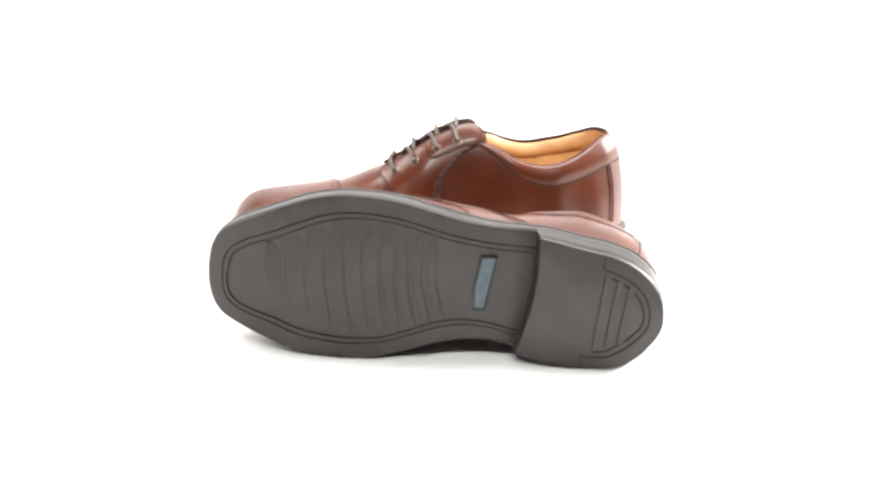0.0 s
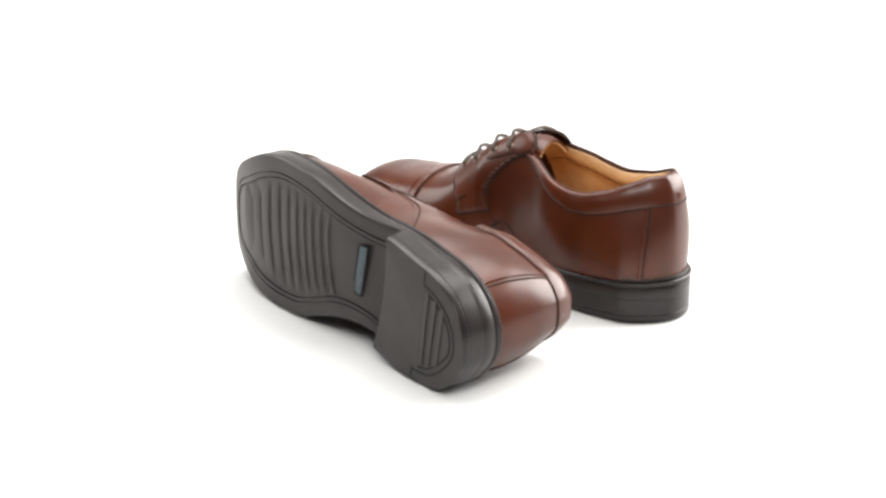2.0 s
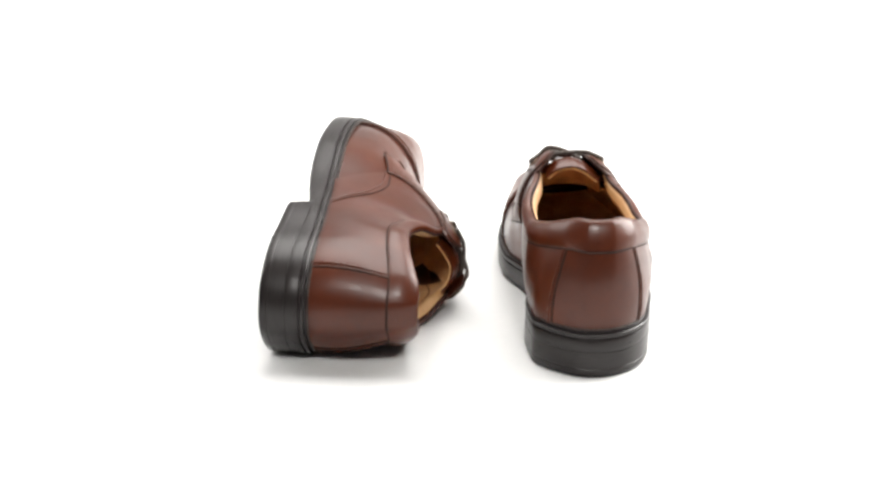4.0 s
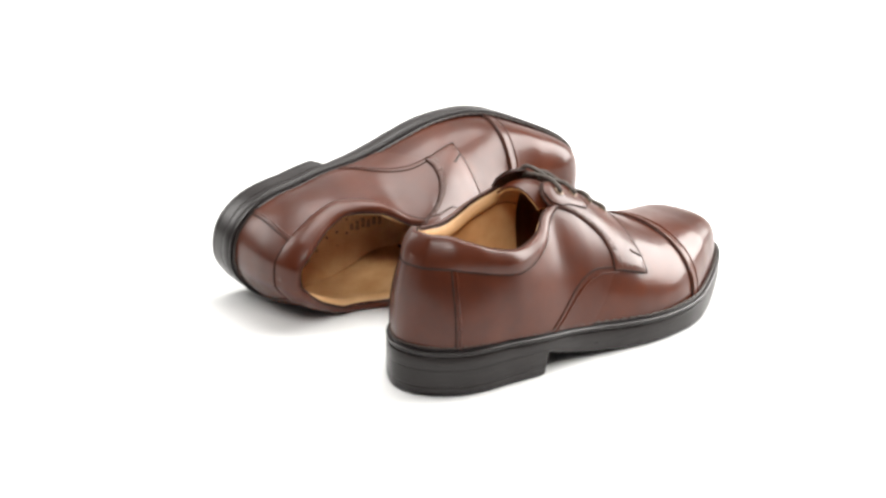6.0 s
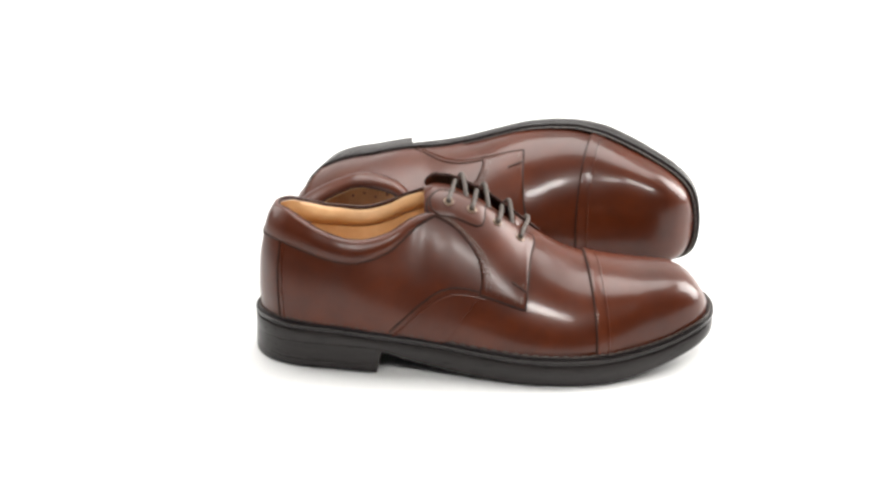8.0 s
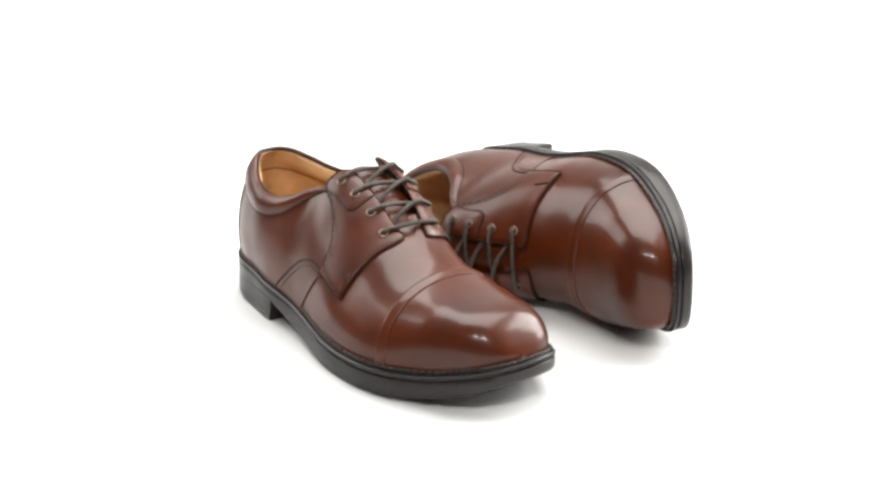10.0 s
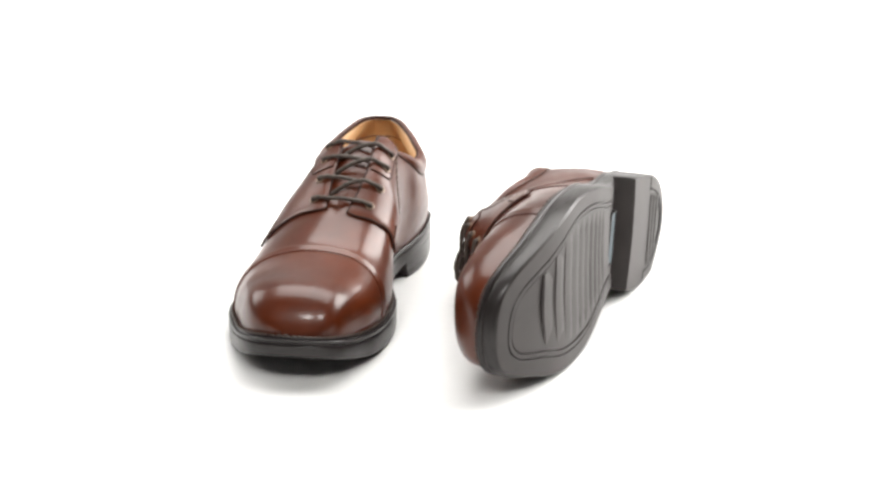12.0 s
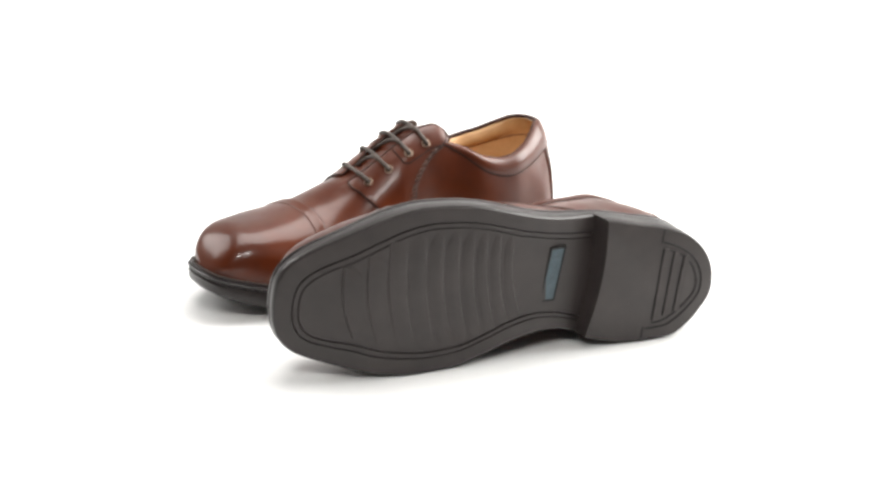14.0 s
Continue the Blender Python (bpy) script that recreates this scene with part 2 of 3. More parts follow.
def tube(points, radius, sides=8, closed_loop=False, flat=1.0):
    pts = [Vector(p) for p in points]
    n = len(pts)
    verts, faces = [], []
    up = Vector((0, 0, 1))
    for i, p in enumerate(pts):
        a = pts[(i - 1) % n] if closed_loop or i else pts[0]
        b = pts[(i + 1) % n] if closed_loop or i < n - 1 else pts[-1]
        d = (b - a).normalized()
        s = d.cross(up)
        s = s.normalized() if s.length > 1e-4 else Vector((0, 1, 0))
        u = s.cross(d)
        for k in range(sides):
            w = 2 * math.pi * k / sides
            verts.append(p + s * math.cos(w) * radius + u * math.sin(w) * radius * flat)
    for i in range(n if closed_loop else n - 1):
        for k in range(sides):
            a, b = i * sides + k, i * sides + (k + 1) % sides
            c, d = ((i + 1) % n) * sides + (k + 1) % sides, ((i + 1) % n) * sides + k
            faces.append((a, b, c, d))
    if not closed_loop:
        faces += [tuple(range(sides)), tuple((n - 1) * sides + k for k in reversed(range(sides)))]
    return verts, faces


def spline(points, n=6):
    """Points of a smooth line through the given ones."""
    p = [Vector(q) for q in points]
    p = [2 * p[0] - p[1]] + p + [2 * p[-1] - p[-2]]
    out = []
    for i in range(1, len(p) - 2):
        for k in range(n):
            t = k / n
            out.append(0.5 * (2 * p[i] + (p[i + 1] - p[i - 1]) * t + (2 * p[i - 1] - 5 * p[i] + 4 * p[i + 1] - p[i + 2]) * t * t
                              + (3 * p[i] - p[i - 1] - 3 * p[i + 1] + p[i + 2]) * t ** 3))
    out.append(p[-2])
    return out


def ring(inset, n=72):
    """The sole's outline, moved inwards: points round the lateral side to the toe and back on the inner side."""
    ts = [i / n for i in range(n + 1)]
    if inset > 5:
        side_lat, side_med = [], []
        for t in ts:
            x = inset + (LENGTH - 2 * inset) * (1 - math.cos(math.pi * t)) / 2
            a, b = LAT(t), MED(t)
            c, half = (a + b) / 2, (b - a) / 2
            k = 1 - inset / max(half, 44)
            side_lat.append((x, c - half * k))
            side_med.append((x, c + half * k))
        return side_lat + side_med[-2:0:-1]
    xs = [LENGTH * (1 - math.cos(math.pi * t)) / 2 for t in ts]
    pts = [(x, LAT(t)) for x, t in zip(xs, ts)] + [(x, MED(t)) for x, t in list(zip(xs, ts))[-2:0:-1]]
    k = len(pts)
    out = []
    for i in range(k):
        ax, ay = pts[i - 2]
        bx, by = pts[(i + 2) % k]
        dx, dy = bx - ax, by - ay
        m = math.hypot(dx, dy)
        out.append((pts[i][0] - dy / m * inset, pts[i][1] + dx / m * inset))
    return out


# ---------------------------------------------------------------- the shoe
def shoe(label):
    """The right derby shoe in parts."""
    root = new("derby_shoe")
    tagged(root, label, "shoe", "pair of shoes")

    def part(name, vf, mat, parent=root, text="", sharp=40):
        verts, faces = vf
        verts = [(v[0] * MM, v[1] * MM, v[2] * MM) for v in verts]
        return mesh_object(name, verts, faces, mat, parent, text, sharp=sharp)

    def join(many):
        verts, faces = [], []
        for v, f in many:
            k = len(verts)
            verts += list(v)
            faces += [tuple(i + k for i in q) for q in f]
        return verts, faces

    def dashes(line, pitch=2.4, r=0.42):
        """Stitches laid along a line."""
        out, run = [], 0.0
        for p, q in zip(line, line[1:]):
            p, q = Vector(p), Vector(q)
            long = (q - p).length
            while run < long:
                a, b = p.lerp(q, run / long), p.lerp(q, min(1, (run + 1.6) / long))
                if (b - a).length > 0.5:
                    out.append(tube([a, b], r, 5))
                run += pitch
            run -= long
        return out

    # outsole: rings from the welt down the edge to the tread
    prof = [(7.0, 1, -2), (2.5, 1, 0.0), (0.4, 1, -0.1), (-0.2, 1, -0.7), (-0.2, 1, -2.3), (0.5, 1, -2.9), (1.3, 1, -3.3), (1.3, 1, -3.9), (0.4, 1, -4.4), (0.0, 1, -5.2), (0.0, 0, 3.0), (0.3, 0, 1.2), (1.4, 0, 0.1),
            (3.0, 0, 0.0), (11.0, 0, 0.0), (11.25, 0, 1.2), (11.9, 0, 1.2), (12.15, 0, 0.0), (14.6, 0, 0.0), (14.9, 0, 1.4), (15.6, 0, 1.4), (15.9, 0, 0.7)]
    verts, faces = [], []
    for inset, top, dz in prof:
        rg = ring(inset)
        base = SOLE_TOP if top else SOLE_LOW
        verts += [(x, y, base(x) + dz) for x, y in rg]
    n = len(rg)
    for r in range(len(prof) - 1):
        for i in range(n):
            j = (i + 1) % n
            faces.append((r * n + i, r * n + j, (r + 1) * n + j, (r + 1) * n + i))
    last, half = (len(prof) - 1) * n, n // 2
    for base_i in (last, 0):
        for i in range(half):
            a, b, c, d = base_i + i, base_i + i + 1, base_i + (n - i - 1) % n, base_i + (n - i) % n
            q = []
            for v in (a, b, c, d):
                if v not in q:
                    q.append(v)
            faces.append(tuple(q))
    outsole = part("outsole", (verts, faces), RUBBER_SIDE, root, "black rubber outsole with a ribbed tread", 30)
    outsole.data.materials.append(RUBBER)
    for p in outsole.data.polygons:
        if p.normal.z < -0.75:
            p.material_index = 1

    # heel block
    hv, hf = [], []
    hp = [(0.0, 17.5), (-0.1, 10.0), (0.0, 6.4), (0.22, 6.1), (0.22, 5.8), (0.0, 5.5), (0.0, 2.0), (0.6, 0.5), (2.0, 0.0)]
    m = 40
    for inset, z in hp:
        slope = (1 - z / 17.5) * 4.0
        lat_x, med_x = 86.0 - inset - slope, 101.5 - inset - slope
        lo = [(x + inset, LAT(station(x)) + inset * min(1, x / 10), z) for x in [lat_x * (1 - math.cos(math.pi / 2 * i / m)) for i in range(m + 1)]]
        hi = [(x + inset, MED(station(x)) - inset * min(1, x / 10), z) for x in [med_x * (1 - math.cos(math.pi / 2 * i / m)) for i in range(m + 1)]]
        y0, y1 = lo[-1][1], hi[-1][1]
        mid = [(lat_x + (med_x - lat_x) * k / 12 + inset - 4.0 * math.sin(math.pi * k / 12), y0 + (y1 - y0) * k / 12, z) for k in range(1, 12)]
        hv += lo + mid + hi[:0:-1]
    n = len(hv) // len(hp)
    for r in range(len(hp) - 1):
        for i in range(n):
            j = (i + 1) % n
            hf.append((r * n + i, r * n + j, (r + 1) * n + j, (r + 1) * n + i))
    hf += [tuple(range(n)), tuple((len(hp) - 1) * n + i for i in reversed(range(n)))]
    heel = part("heel", (hv, hf), RUBBER_SIDE, root, "black stacked rubber heel block", 30)
    heel.data.materials.append(RUBBER)
    for p in heel.data.polygons:
        if p.normal.z < -0.75 or (p.normal.x > 0.8 and p.center.x > 0.075):
            p.material_index = 1

    # tread: raised ribs across the forefoot, frame and plate in the waist, ridges on the heel
    ribs = (149, 158.5, 168, 177.5, 187.5, 198.5, 210.5, 224, 237.5, 251.5, 267)
    for x0, x1 in zip(ribs, ribs[1:]):
        xm = 0.5 * (x0 + x1)
        margin = 18 + 6 * smooth((xm - 225) / 30)
        a, b = LAT(station(xm)) + margin, MED(station(xm)) - margin
        wide = x1 - x0
        rows_o = []
        for i in range(13):
            t = i / 12
            y = a + (b - a) * t
            x = x0 + 3.5 * math.sin(math.pi * t) - 4.0 * t
            low = SOLE_LOW(xm)
            taper = min(1, 7 * t, 7 * (1 - t))
            rows_o.append([(x + 0.1, y, low + 1.2), (x + 1.1, y, low + 0.9 - 1.1 * taper), (x + 2.2, y, low + 0.6 - 1.1 * taper), (x + 0.55 * wide, y, low + 0.7 - 0.8 * taper),
                           (x + wide - 1.2, y, low + 0.9 - 0.3 * taper), (x + wide - 0.4, y, low + 1.6)])
        rows_i = [[(q[0], q[1], SOLE_LOW(xm) + 2.4) for q in r] for r in rows_o]
        part("tread_rib", sheet(rows_o, rows_i), RUBBER, outsole)

    def box(x0, x1, y0, y1, z0, z1, skew=0.0):
        c = [(x0, y0), (x1, y0), (x1 + skew, y1), (x0 + skew, y1)]
        return [(x, y, z0) for x, y in c] + [(x, y, z1) for x, y in c], [(0, 1, 2, 3), (7, 6, 5, 4), (0, 1, 5, 4), (1, 2, 6, 5), (2, 3, 7, 6), (3, 0, 4, 7)]

    pz = SOLE_LOW(119) - 0.9
    part("plate_frame", join([box(110.4, 121.8, -31.2, -30.0, pz, pz + 3, 0.2), box(118.8, 130.2, 5.4, 6.6, pz, pz + 3, 0.2),
                              box(110.4, 111.6, -31.2, 6.6, pz, pz + 3, 8.4), box(120.6, 121.8, -31.2, 6.6, pz, pz + 3, 8.4)]), LINE_BLACK, outsole, "dark raised frame of the waist plate")
    part("plate", box(111.6, 120.6, -30.0, 5.4, pz + 0.4, pz + 4, 8.1), PLATE, outsole, "small blue-grey plate set in the waist")
    part("plate_print", join([box(115.5 + 1.6 * i, 118 + 1.6 * i, -26 + 7 * i, -21.5 + 7 * i, pz + 0.15, pz + 0.8) for i in range(4)]), PLATE_BAR, outsole)

    # heel grooves: raised strips whose near-black colour paints the shade of a recess
    for inset in (9.5, 13.5):
        rg = ring(inset)
        arc = [q for q in rg[len(rg) // 2:] if q[0] < 53 - (inset - 9.5)] + [q for q in rg[:len(rg) // 2] if q[0] < 40 - (inset - 9.5)]
        part("tread_line", tube([(x, y, 0.0) for x, y in arc], 0.7, 6), LINE_BLACK, heel, "near-black raised line, painted shade of the patch's groove")
    for k in range(3):
        x0 = 21.5 + 8.0 * k
        part("tread_rib", box(x0 - 2.6, x0 + 1.6, -16 - 3 * k, 25 + 2 * k, -0.8, 1.0, 7.5), RUBBER, heel)
        part("tread_line", box(x0 + 1.7, x0 + 2.6, -16 - 3 * k, 25 + 2 * k, -0.25, 1.0, 7.5), LINE_BLACK, heel)
    part("tread_line", box(39.0, 39.9, LAT(station(39)) + 1.5, LAT(station(39)) + 11, -0.3, 1.0, 1.6), LINE_BLACK, heel)
    part("tread_line", box(53.0, 53.9, MED(station(54)) - 11, MED(station(54)) - 1.5, -0.3, 1.0, 1.6), LINE_BLACK, heel)

    # welt and its stitches
    def loop(inset, dz):
        return [(x, y, SOLE_TOP(x) + dz) for x, y in ring(inset)]
    part("welt", tube(loop(3.4, 0.5), 1.5, 8, True), RUBBER_SIDE, root, "black welt strip along the upper")
    st = loop(2.6, 1.9)
    beads = []
    for i in range(len(st)):
        a, b = Vector(st[i]), Vector(st[(i + 1) % len(st)])
        cnt = max(1, int((b - a).length / 3.6))
        for k in range(cnt):
            p, q = a + (b - a) * ((k + 0.12) / cnt), a + (b - a) * ((k + 0.75) / cnt)
            beads.append(tube([p, (p + q) / 2 + Vector((0, 0, 0.5)), q], 0.75, 5))
    tagged(part("welt_stitching", join(beads), WELT_THREAD, root, "dark brown thread stitched along the welt"), kind="stuff")

    # vamp, under cap and facings
    hs = spread(0, 1, 26)
    vt = spread(0, 1, 66, (False, True))

    def vamp_x(t, h):
        start = 122 + 54 * smooth((h - 0.45) / 0.25)
        return start + (U1 - start) * t

    def vamp_grid(off, x_list):
        return [[lifted(vamp, x, -1, h, off) for h in hs] + [lifted(vamp, x, 1, h, off) for h in hs[-2::-1]] for x in x_list]

    def vamp_cut(off):
        return [[lifted(vamp, vamp_x(t, h), -1, h, off) for h in hs] + [lifted(vamp, vamp_x(t, h), 1, h, off) for h in hs[-2::-1]] for t in vt]
    part("vamp", sheet(vamp_cut(0), vamp_cut(-1.6)), POLISHED, root, "smooth brown leather vamp", 60)

    # toe cap, with its raised seam
    cx = [0, 0.008, 0.02, 0.035, 0.05, 0.07, 0.09, 0.115] + spread(0.14, 1, 32, (False, True))

    def cap_x(t, h):
        start = 226 - 3.0 * smooth(h)
        return start + (U1 - start) * t

    def cap_grid(off):
        out = []
        for i, t in enumerate(cx):
            o = off * (0.75 if i == 0 else 1) + (0.9 * math.exp(-((cap_x(t, 0.5) - 223) / 5) ** 2) if off > 1 else 0)
            out.append([lifted(vamp, cap_x(t, h), -1, h, o) for h in hs] + [lifted(vamp, cap_x(t, h), 1, h, o) for h in hs[-2::-1]])
        return out
    cap = part("toe_cap", sheet(cap_grid(1.3), cap_grid(0.1)), POLISHED, root, "polished brown leather toe cap", 60)

    def across(dx, off, r, name, mat, parent):
        line = [lifted(vamp, 226 - 3.0 * smooth(h) + dx, -1, h, off) for h in hs] + [lifted(vamp, 226 - 3.0 * smooth(h) + dx, 1, h, off) for h in hs[-2::-1]]
        part(name, tube(line, r, 6), mat, parent)
    across(-0.4, 0.5, 0.75, "cap_seam", EDGE, cap)
    across(7.5, 1.4, 0.7, "cap_fold", POLISHED, cap)

    # rear quarters
    gs = spread(0, 1, 24)
    q_front = curve((0, 126), (0.35, 146), (0.55, 156), (1, 150))
    ts = spread(0, 1, 60, (True, False))

    def quarter_grid(off):
        rows = {side: [[lifted(quarter, U0 + (q_front(g) - U0) * t, side, g, off) for g in gs] for t in ts] for side in (-1, 1)}
        return rows[-1][::-1] + rows[1][1:]
    part("quarter", sheet(quarter_grid(0.9), quarter_grid(-0.8)), LEATHER, root, "brown leather quarters round the heel", 60)

    # facings with the tab at their foot
    f_back = curve((0.33, 150), (0.42, 151.5), (0.50, 150.5), (0.58, 146.5), (0.65, 139), (0.71, 128.5), (0.76, 119.5), (0.81, 116), (0.88, 116.5), (0.94, 120), (1, 126))
    f_fore = curve((0.33, 179), (0.55, 181.5), (0.75, 184), (0.92, 187), (1, 186))
    fg = spread(0.33, 0.985, 24)
    ft = spread(0, 1, 26)

    def facing_grid(side, f_front, off, thin=0.7):
        out = []
        for i, t in enumerate(ft):
            row = []
            for j, g in enumerate(fg):
                rim = i in (0, len(ft) - 1) or j in (0, len(fg) - 1)
                row.append(lifted(facing_top, f_back(g) + (f_front(g) - f_back(g)) * t, side, g, off - (thin if rim else 0)))
            out.append(row)
        return out
    eyelets = {}
    for side in (-1, 1):
        shift = 0.0 if side < 0 else 5.0

        def f_front(g):
            return f_fore(g) + shift * smooth((g - 0.45) / 0.3)
        facing = part("facing", sheet(facing_grid(side, f_front, 2.2), facing_grid(side, f_front, 0.4, 0)), LEATHER, root, "brown leather lace facing with a squared tab", 60)
        # dark cut edge with the facing's shadow line in its colour, and the stitching
        rim = [(f_back(g), g) for g in fg[::-1]] + [(f_back(0.33) + (f_front(0.33) - f_back(0.33)) * t, 0.33) for t in ft] + [(f_front(g), g) for g in fg] + [(f_front(0.985) + (f_back(0.985) - f_front(0.985)) * t, 0.985) for t in ft]
        part("facing_edge", tube([lifted(facing_top, x, side, g, 1.35) for x, g in rim], 0.75, 6), EDGE, facing, "dark cut edge, shadow line in its colour")
        sewn = [(f_back(g) + 3.2, g) for g in fg[::-1] if g > 0.36] + [(f_back(0.36) + 3.2 + (f_front(0.36) - f_back(0.36) - 6.4) * t, 0.36) for t in ft] + [(f_front(g) - 3.2, g) for g in fg if 0.36 < g < 0.5]
        line = [lifted(facing_top, x, side, g, 2.15) for x, g in sewn]
        sewn2 = [(f_back(g) + 5.6, g) for g in fg[::-1] if g > 0.36]
        tagged(part("facing_stitching", join(dashes(line) + dashes([lifted(facing_top, x, side, g, 2.15) for x, g in sewn2])), STITCH, facing), kind="stuff")
        for k in range(11):
            g = 0.46 + 0.027 * k
            bar = [lifted(facing_top, f_back(g) + d, side, g + 0.006 * d / 4, h) for d, h in ((-1.2, 0.6), (0.2, 2.0), (2.0, 2.3), (4.4, 2.2))]
            part("edge_stitch", tube(bar, 0.4 if side < 0 else 0.65, 6), LEATHER if side < 0 else EDGE, facing)
        tack = [lifted(facing_top, f_front(0.45) - 1 - 9 * t, side, 0.45 + 0.03 * t, 2.2) for t in spread(0, 1, 6)]
        part("bar_tack", tube(tack, 0.8, 6), EDGE, facing, "short dark bar tack on the tab")
        # patch round the two upper eyelets
        pg = spread(0.745, 0.965, 8)
        pt = spread(0, 1, 12)
        pb = curve((0.745, 125), (0.79, 119.5), (0.88, 118.5), (0.94, 121.5), (1, 127))
        pf = curve((0.745, 148 + shift), (0.78, 152 + shift), (0.9, 153.5 + shift), (1, 154 + shift))

        def patch_grid(off, thin):
            return [[lifted(facing_top, pb(g) + (pf(g) - pb(g)) * t, side, g, off - (thin if (i in (0, 12) or j in (0, 8)) else 0)) for j, g in enumerate(pg)] for i, t in enumerate(pt)]
        part("eyelet_patch", sheet(patch_grid(3.3, 0.6), patch_grid(2.0, 0)), LEATHER, facing)
        patch_rim = [(pb(g), g) for g in pg[::-1]] + [(pb(pg[0]) + (pf(pg[0]) - pb(pg[0])) * t, pg[0]) for t in pt[1:]] + [(pf(g), g) for g in pg[1:]]
        part("patch_edge", tube([lifted(facing_top, x, side, g, 2.5) for x, g in patch_rim], 0.65, 6), EDGE, facing, "dark cut edge, shadow line in its colour of the eyelet patch")
        for k, x in enumerate((130, 144.5, 161.5, 176.5) if side < 0 else (136.5, 151.5, 167.5, 182)):
            g = ((0.855, 0.86, 0.87, 0.865) if side < 0 else (0.81, 0.825, 0.82, 0.84))[k]
            c = lifted(facing_top, x, side, g, 3.4 if k < 2 else 2.3)
            nv = normal_of(facing_top, x, side, g)
            eyelets[(side, k)] = (c, nv, x, g)
            t1 = nv.orthogonal().normalized()
            t2 = nv.cross(t1)
            loop_pts = [c + (t1 * math.cos(w) + t2 * math.sin(w)) * 2.7 for w in [2 * math.pi * i / 14 for i in range(14)]]
            vf = tube(loop_pts, 0.75, 6, True)
            part("eyelet", vf, EYELET, facing, "dark metal eyelet")
            # solid dark disc stands in for the shade inside the eyelet
            disc = [c + (t1 * math.cos(w) + t2 * math.sin(w)) * 2.3 + nv * 0.1 for w in [2 * math.pi * i / 14 for i in range(14)]]
            part("eyelet_hole", ([p for p in disc] + [p - nv * 0.8 for p in disc], [tuple(range(14)), tuple(range(27, 13, -1))] + [(i, (i + 1) % 14, 14 + (i + 1) % 14, 14 + i) for i in range(14)]), EDGE, facing)

    # padded collar round the opening
    c_low = curve((0, 0.755), (30, 0.765), (65, 0.785), (88, 0.83), (105, 0.90), (123, 0.975))
    cs = spread(0, 1, 12)
    ct = spread(0, 1, 54, (True, False))
    around = [(-1, t) for t in ct[::-1]] + [(1, t) for t in ct[1:]]
    outer, inner, seam, brim = [], [], [], []
    for side, t in around:
        x = U0 + (123 - U0) * t
        a, row, back = c_low(x), [], []
        puff = 3.0 * min(1, (x - U0) / 20 + 0.25) * (0.35 + 0.65 * smooth((124 - x) / 40))
        for u in cs:
            g = a + (1 - a) * u
            row.append(lifted(quarter, x, side, g, 0.9 + puff * math.sin(math.pi * (0.06 + 0.80 * u)) ** 0.8))
            back.append(lifted(quarter, x, side, g, -1.6))
        row.append(lifted(quarter, x, side, 1.0, -0.6) + Vector((0, 0, 1.4)))
        back.append(lifted(quarter, x, side, 1.0, -2.6))
        outer.append(row)
        inner.append(back)
        seam.append(lifted(quarter, x, side, a, 1.0))
        brim.append(lifted(quarter, min(x, 121), side, 1.0, -1.6) + Vector((0, 0, 1.0)))
    collar = part("collar", sheet(outer, inner), LEATHER, root, "padded brown leather collar", 70)
    part("collar_seam", tube(seam, 0.9, 6), EDGE, collar, "dark seam under the collar")
    part("collar_edge", tube(brim, 0.9, 6), EDGE, collar, "dark top edge")

    # heel strip over the back seam
    for side in (-1, 1):
        line = [lifted(quarter, 18.5 - 3 * g, side, g, 0.9) for g in spread(0.02, 0.755, 20)]
        part("back_seam", tube(line, 0.75, 6), EDGE, root, "dark seam beside the heel counter")
        ridge = [lifted(quarter, 21.0 - 3 * g, side, g, 1.0) for g in spread(0.02, 0.755, 20)]
        part("back_ridge", tube(ridge, 0.8, 6), LEATHER, root, "raised leather edge of the heel counter")
    # curved seam from the tab back to the sole
    for side in (-1, 1):
        for d in (0, 4):
            if side < 0:
                wing = [lifted(quarter, 151 - 60 * t + d * 0.5, side, 0.45 - 0.40 * t ** 2.2 - d * 0.01, 0.9) for t in spread(0, 1, 16)]
            else:
                wing = [lifted(quarter, 151 - (28 - d) * t, side, 0.10 + (0.24 - d * 0.012) * math.sin(math.pi * (0.22 + 0.78 * t)) - 0.05 * t, 0.9) for t in spread(0, 1, 18)]
            part("wing_seam", tube(wing, 0.7, 6), EDGE if d == 0 else LEATHER, root)

    # lining, insole and tongue
    lx = spread(U0, 200, 60, (True, False))

    def lining_point(x, side, g, off):
        roll = 4.2 * math.sin(math.pi * (g - 0.79) / 0.21) if g > 0.79 else 1.8 * math.sin(math.pi * g / 0.79)
        return lifted(quarter, x, side, g, off - roll * min(1, (x - U0) / 25) * smooth((140 - x) / 30))
    lg = spread(0.02, 0.995, 44)
    lxs = [x for x in lx if x <= 148]

    def lining_grid(off):
        return [[lining_point(x, -1, g, off) for g in lg] for x in lxs[::-1]] + [[lining_point(x, 1, g, off) for g in lg] for x in lxs[1:]]
    part("lining", sheet(lining_grid(-2.0), lining_grid(-3.0)), LINING, root, "tan padded leather lining", 60)
    part("lining_seam", tube([lining_point(x, -1, 0.79, -3.2) for x in lxs[::-1]] + [lining_point(x, 1, 0.79, -3.2) for x in lxs[1:]], 0.55, 6), BROWN_MARK, root, "brown seam below the padded lining")
    vx = spread(180, 290, 24)
    part("vamp_lining", sheet(vamp_grid(-1.7, vx), vamp_grid(-2.7, vx)), LINING, root, "tan lining of the vamp", 60)
    so, si = [], []
    for t in spread(0, 1, 50, (True, True)):
        x = 9 + (292 - 9) * t
        (ya, zf), (yb, _) = feather(x, -1), feather(x, 1)
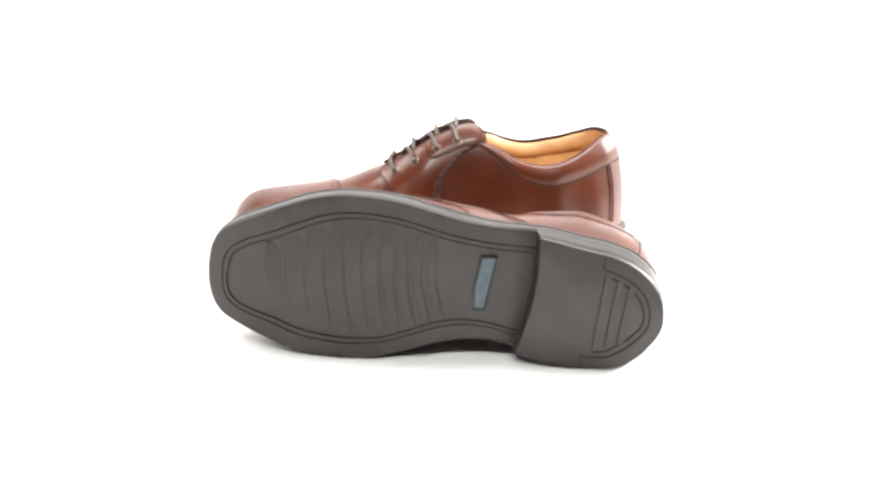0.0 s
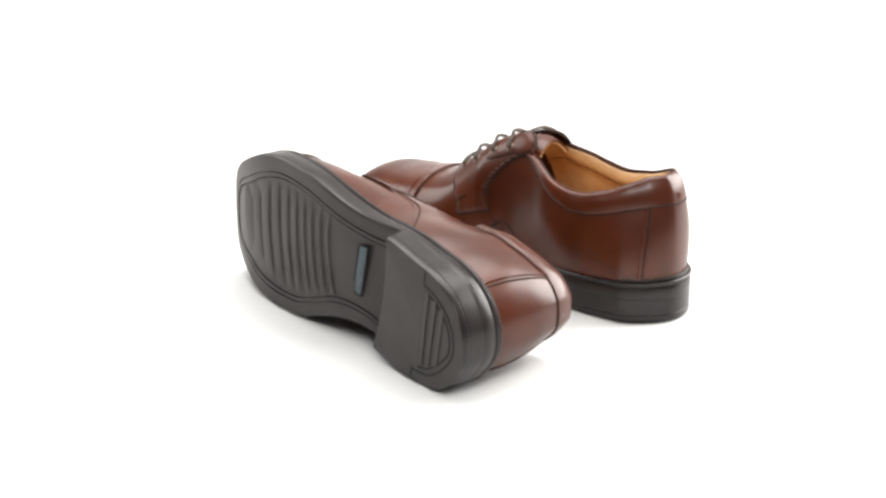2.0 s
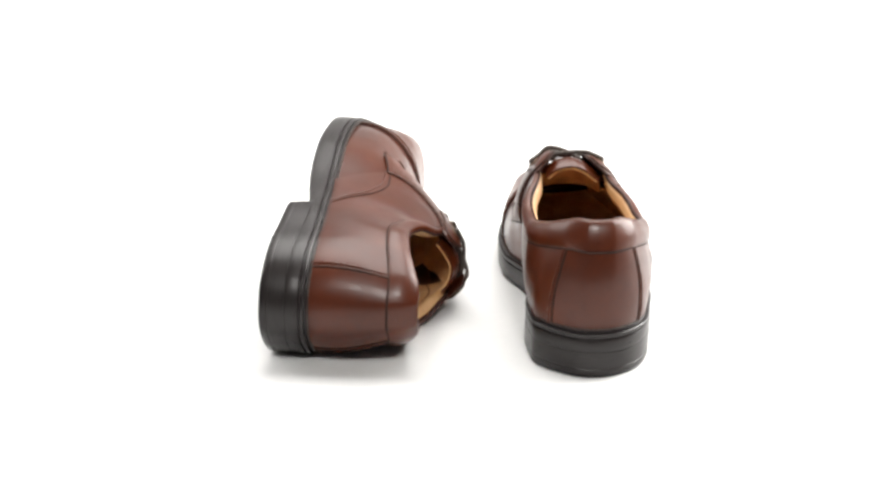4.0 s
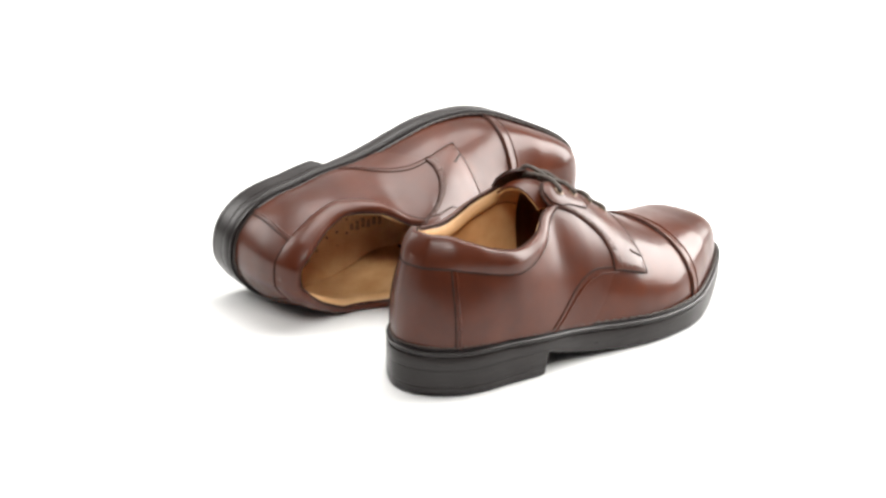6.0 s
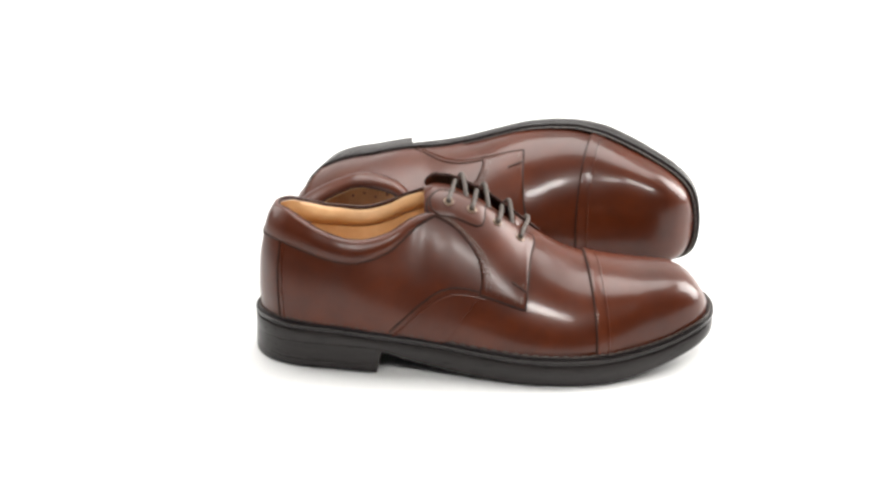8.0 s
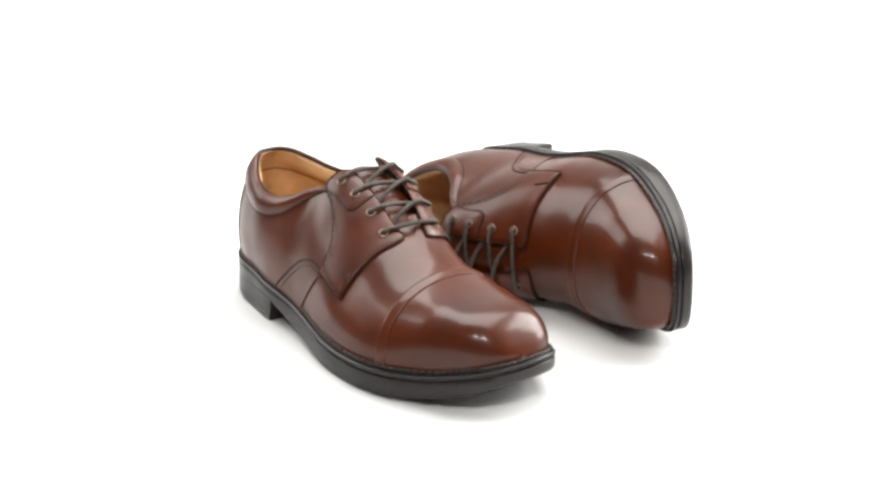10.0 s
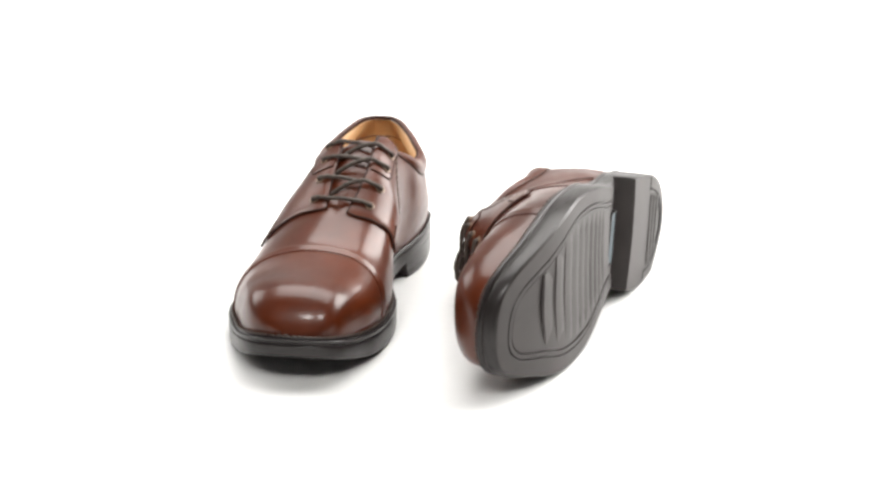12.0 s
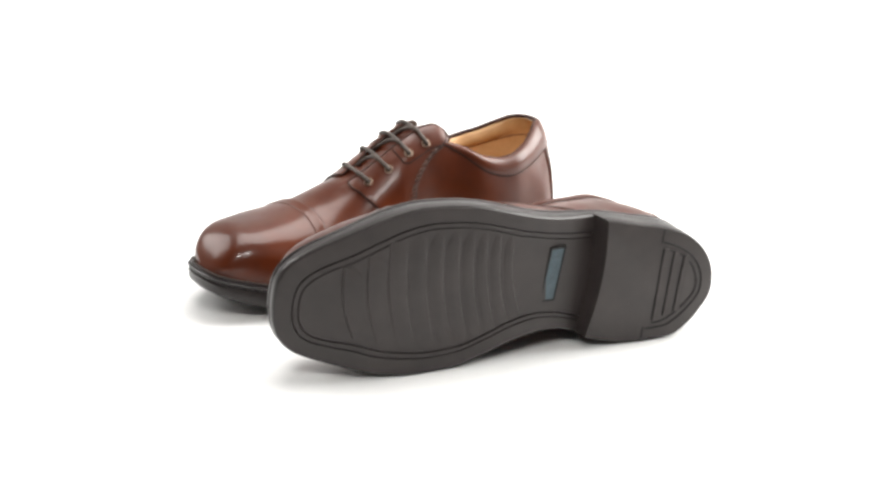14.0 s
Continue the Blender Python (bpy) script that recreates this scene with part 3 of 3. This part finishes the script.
        row = [(x, ya + (yb - ya) * u, zf + 5.5 + 2.5 * (2 * u - 1) ** 2) for u in spread(0.03, 0.97, 10)]
        so.append(row)
        si.append([(p[0], p[1], p[2] - 3) for p in row])
    insole = part("insole", sheet(so, si), LINING, root, "tan perforated insole")
    # perforations: raised dots, their dark colour painted for the shade in punched holes
    for i in range(9):
        for y in (-9, 2, 13):
            x = 34 + 9 * i
            z = feather(x, 1)[1] + 5.6
            part("perforation", tube([(x, y + (i % 2) * 2.5, z), (x, y + (i % 2) * 2.5, z + 0.35)], 1.1, 8), BROWN_MARK, insole)
    tx = spread(113, 186, 22)
    tq = [-1 + 2 * i / 16 for i in range(17)]

    def tongue_grid(off):
        out = []
        for x in tx:
            wide = 25 - 4 * smooth((128 - x) / 15) - (max(0, 114 - x)) ** 2 * 0.12
            row = []
            for u in tq:
                y = RIDGE_Y(x) + u * wide
                side = -1 if u < 0 else 1
                h = 1 - 0.30 * abs(u) * wide / 23
                q = lifted(vamp, x, side, h, off - 5.5 * smooth((196 - x) / 22))
                row.append(q + Vector((0, 0, (LOWER(x) if u < 0 else -0.3 * LOWER(x)) * (1 - smooth(abs(u))))))
            out.append(row)
        return out
    tongue = part("tongue", sheet(tongue_grid(0.9), tongue_grid(-0.8)), LEATHER, root, "brown leather tongue", 60)
    part("tongue_lining", sheet(tongue_grid(-0.9), tongue_grid(-2.0)), LINING, tongue, "tan lining of the tongue", 60)

    # laces, crossed from each eyelet to beneath the next one
    def over(side, x, g, off):
        return lifted(facing_top, x, side, g, off)

    def strand(side, k, rise):
        """From an eyelet over its facing's edge to the middle, and down under the other facing."""
        c, nv, x, g = eyelets[(side, k)]
        edge, far = over(side, x + 2.0, 0.985, 3.9 + rise), over(-side, x + 6.5, 0.985, -1.0)
        mid = edge.lerp(far, 0.5) + Vector((0, 0, 1.0 + rise))
        return tube(spline([c - nv * 1.4, c + nv * 1.7, over(side, x + 1.0, (g + 0.985) / 2, 4.4), edge, mid, far, over(-side, x + 9.0, 0.90, -3.0)], 7), 1.55, 8)
    strands = []
    for k in range(3):
        strands += [strand(-1, k, 0.0), strand(1, k, 1.2)]
    (a, na, xa, ga), (b, nb, xb, gb) = eyelets[(-1, 3)], eyelets[(1, 3)]
    ea, eb = over(-1, xa + 2.5, 0.985, 3.7), over(1, xb + 1.0, 0.985, 3.7)
    strands.append(tube(spline([a - na * 1.4, a + na * 1.7, over(-1, xa + 1, (ga + 0.985) / 2, 4.2), ea, ea.lerp(eb, 0.5) + Vector((0.8, 0, 0.8)), eb, over(1, xb + 0.5, (gb + 0.985) / 2, 4.2), b + nb * 1.7, b - nb * 1.4], 7), 1.55, 8))
    for vf in strands:
        part("lace", vf, LACE, root, "dark brown round waxed lace")
    # print near the insole's heel
    for i in range(6):
        x = 100 + 5.2 * i
        z = feather(x, 1)[1] + 5.5
        part("insole_print", box(x, x + 3.4, -2 - (i % 3), 3 + (i % 2), z, z + 0.45), BROWN_MARK, insole)
    return root


def mirrored(ob, parent=None):
    """The left shoe: every part of the right one, mirrored."""
    twin = new(ob.name.split(".")[0], None if ob.data is None else ob.data.copy())
    for key in ob.keys():
        twin[key] = ob[key]
    if twin.data is not None:
        twin.data.transform(Matrix.Diagonal((1, -1, 1, 1)))
        twin.data.flip_normals()
    twin.parent = parent
    for child in ob.children:
        mirrored(child, twin)
    return twin


# ---------------------------------------------------------------- the place
def ground():
    """Added unseen dark floor, and the white block on which the shoes turn."""
    n, verts, faces = 24, [], []
    for i in range(n + 1):
        for j in range(n + 1):
            verts.append((-30 + 60 * i / n, -30 + 60 * j / n, -0.75))
    for i in range(n):
        for j in range(n):
            a = i * (n + 1) + j
            faces.append((a, a + n + 1, a + n + 2, a + 1))
    # the block stops out of view so that the leather mirrors this dark floor
    tagged(mesh_object("ground", verts, faces, DARK), "dark grey floor added out of view around the white table", "floor", kind="structure")
    bm = bmesh.new()
    bmesh.ops.create_cube(bm, size=1.0, matrix=Matrix.Translation((0, 0.75, -0.375)) @ Matrix.Diagonal((2.6, 2.4, 0.75, 1)))
    bmesh.ops.bevel(bm, geom=list(bm.edges), offset=0.01, segments=3, affect="EDGES")
    me = bpy.data.meshes.new("table")
    bm.to_mesh(me)
    bm.free()
    me.materials.append(WHITE)
    tagged(new("table", me), "seamless matt white studio table top", "table", kind="structure")
    # unseen wall, added so that the shoes' upper faces reflect white
    bm = bmesh.new()
    bmesh.ops.create_cube(bm, size=1.0, matrix=Matrix.Translation((0, 2.0, 0.8)) @ Matrix.Diagonal((3.6, 0.04, 3.1, 1)))
    bmesh.ops.bevel(bm, geom=list(bm.edges), offset=0.005, segments=2, affect="EDGES")
    me = bpy.data.meshes.new("backdrop")
    bm.to_mesh(me)
    bm.free()
    me.materials.append(WHITE)
    tagged(new("backdrop", me), "plain matt white backdrop added out of view behind the table", "backdrop", kind="structure")


ground()
standing = shoe("brown leather cap-toe derby shoe standing upright on white")
lying = tagged(mirrored(standing), "brown leather derby shoe lying on its side, black sole showing")

# places on the turning table, before it turns
STAND_AT = pose(0.1310, 0.1010, 0.0006, 0, 0, 187.9) @ pose(0.0031, -0.0026, 0, 0, 0, 1.42)
LIE_YAW = radians(5.1)
LIE_X, LIE_UP = Vector((-math.cos(LIE_YAW), math.sin(LIE_YAW), 0)), Vector((math.sin(LIE_YAW), math.cos(LIE_YAW), 0))
LIE_AT = Matrix((LIE_X, LIE_UP.cross(LIE_X), LIE_UP)).transposed().to_4x4()
LIE_AT.translation = Vector((0.1028, -0.1188, 0.0450)) - LIE_X * 0.031 - LIE_UP * 0.002
LIE_AT = LIE_AT @ Matrix.Translation((-0.0010, 0.0000, -0.0011)) @ Matrix.Rotation(radians(0.53), 4, "X") @ Matrix.Rotation(radians(-0.25), 4, "Y") @ Matrix.Rotation(radians(-0.31), 4, "Z")

TURN = curve((0.0, 0.00), (0.5, -12.35), (1.0, -23.42), (1.5, -34.95), (2.0, -46.45), (2.5, -58.58), (2.7, -63.45), (4.8, -112.20), (5.0, -116.95), (5.5, -129.05), (6.0, -140.55), (6.5, -152.30), (7.0, -163.80), (7.5, -175.35), (8.0, -186.80), (8.2, -191.50), (10.3, -245.30), (10.5, -250.30), (11.0, -262.20), (11.5, -274.40), (12.0, -286.45), (12.5, -298.40), (13.0, -310.25), (13.5, -321.85), (14.0, -333.10))


def motions():
    """Both shoes turn with the table about the upright axis through the origin."""
    times = [0.25 * i for i in range(57)]
    walk(standing, [(t, pose(0, 0, 0, 0, 0, TURN(t)) @ STAND_AT) for t in times])
    walk(lying, [(t, pose(0, 0, 0, 0, 0, TURN(t)) @ LIE_AT) for t in times])


motions()
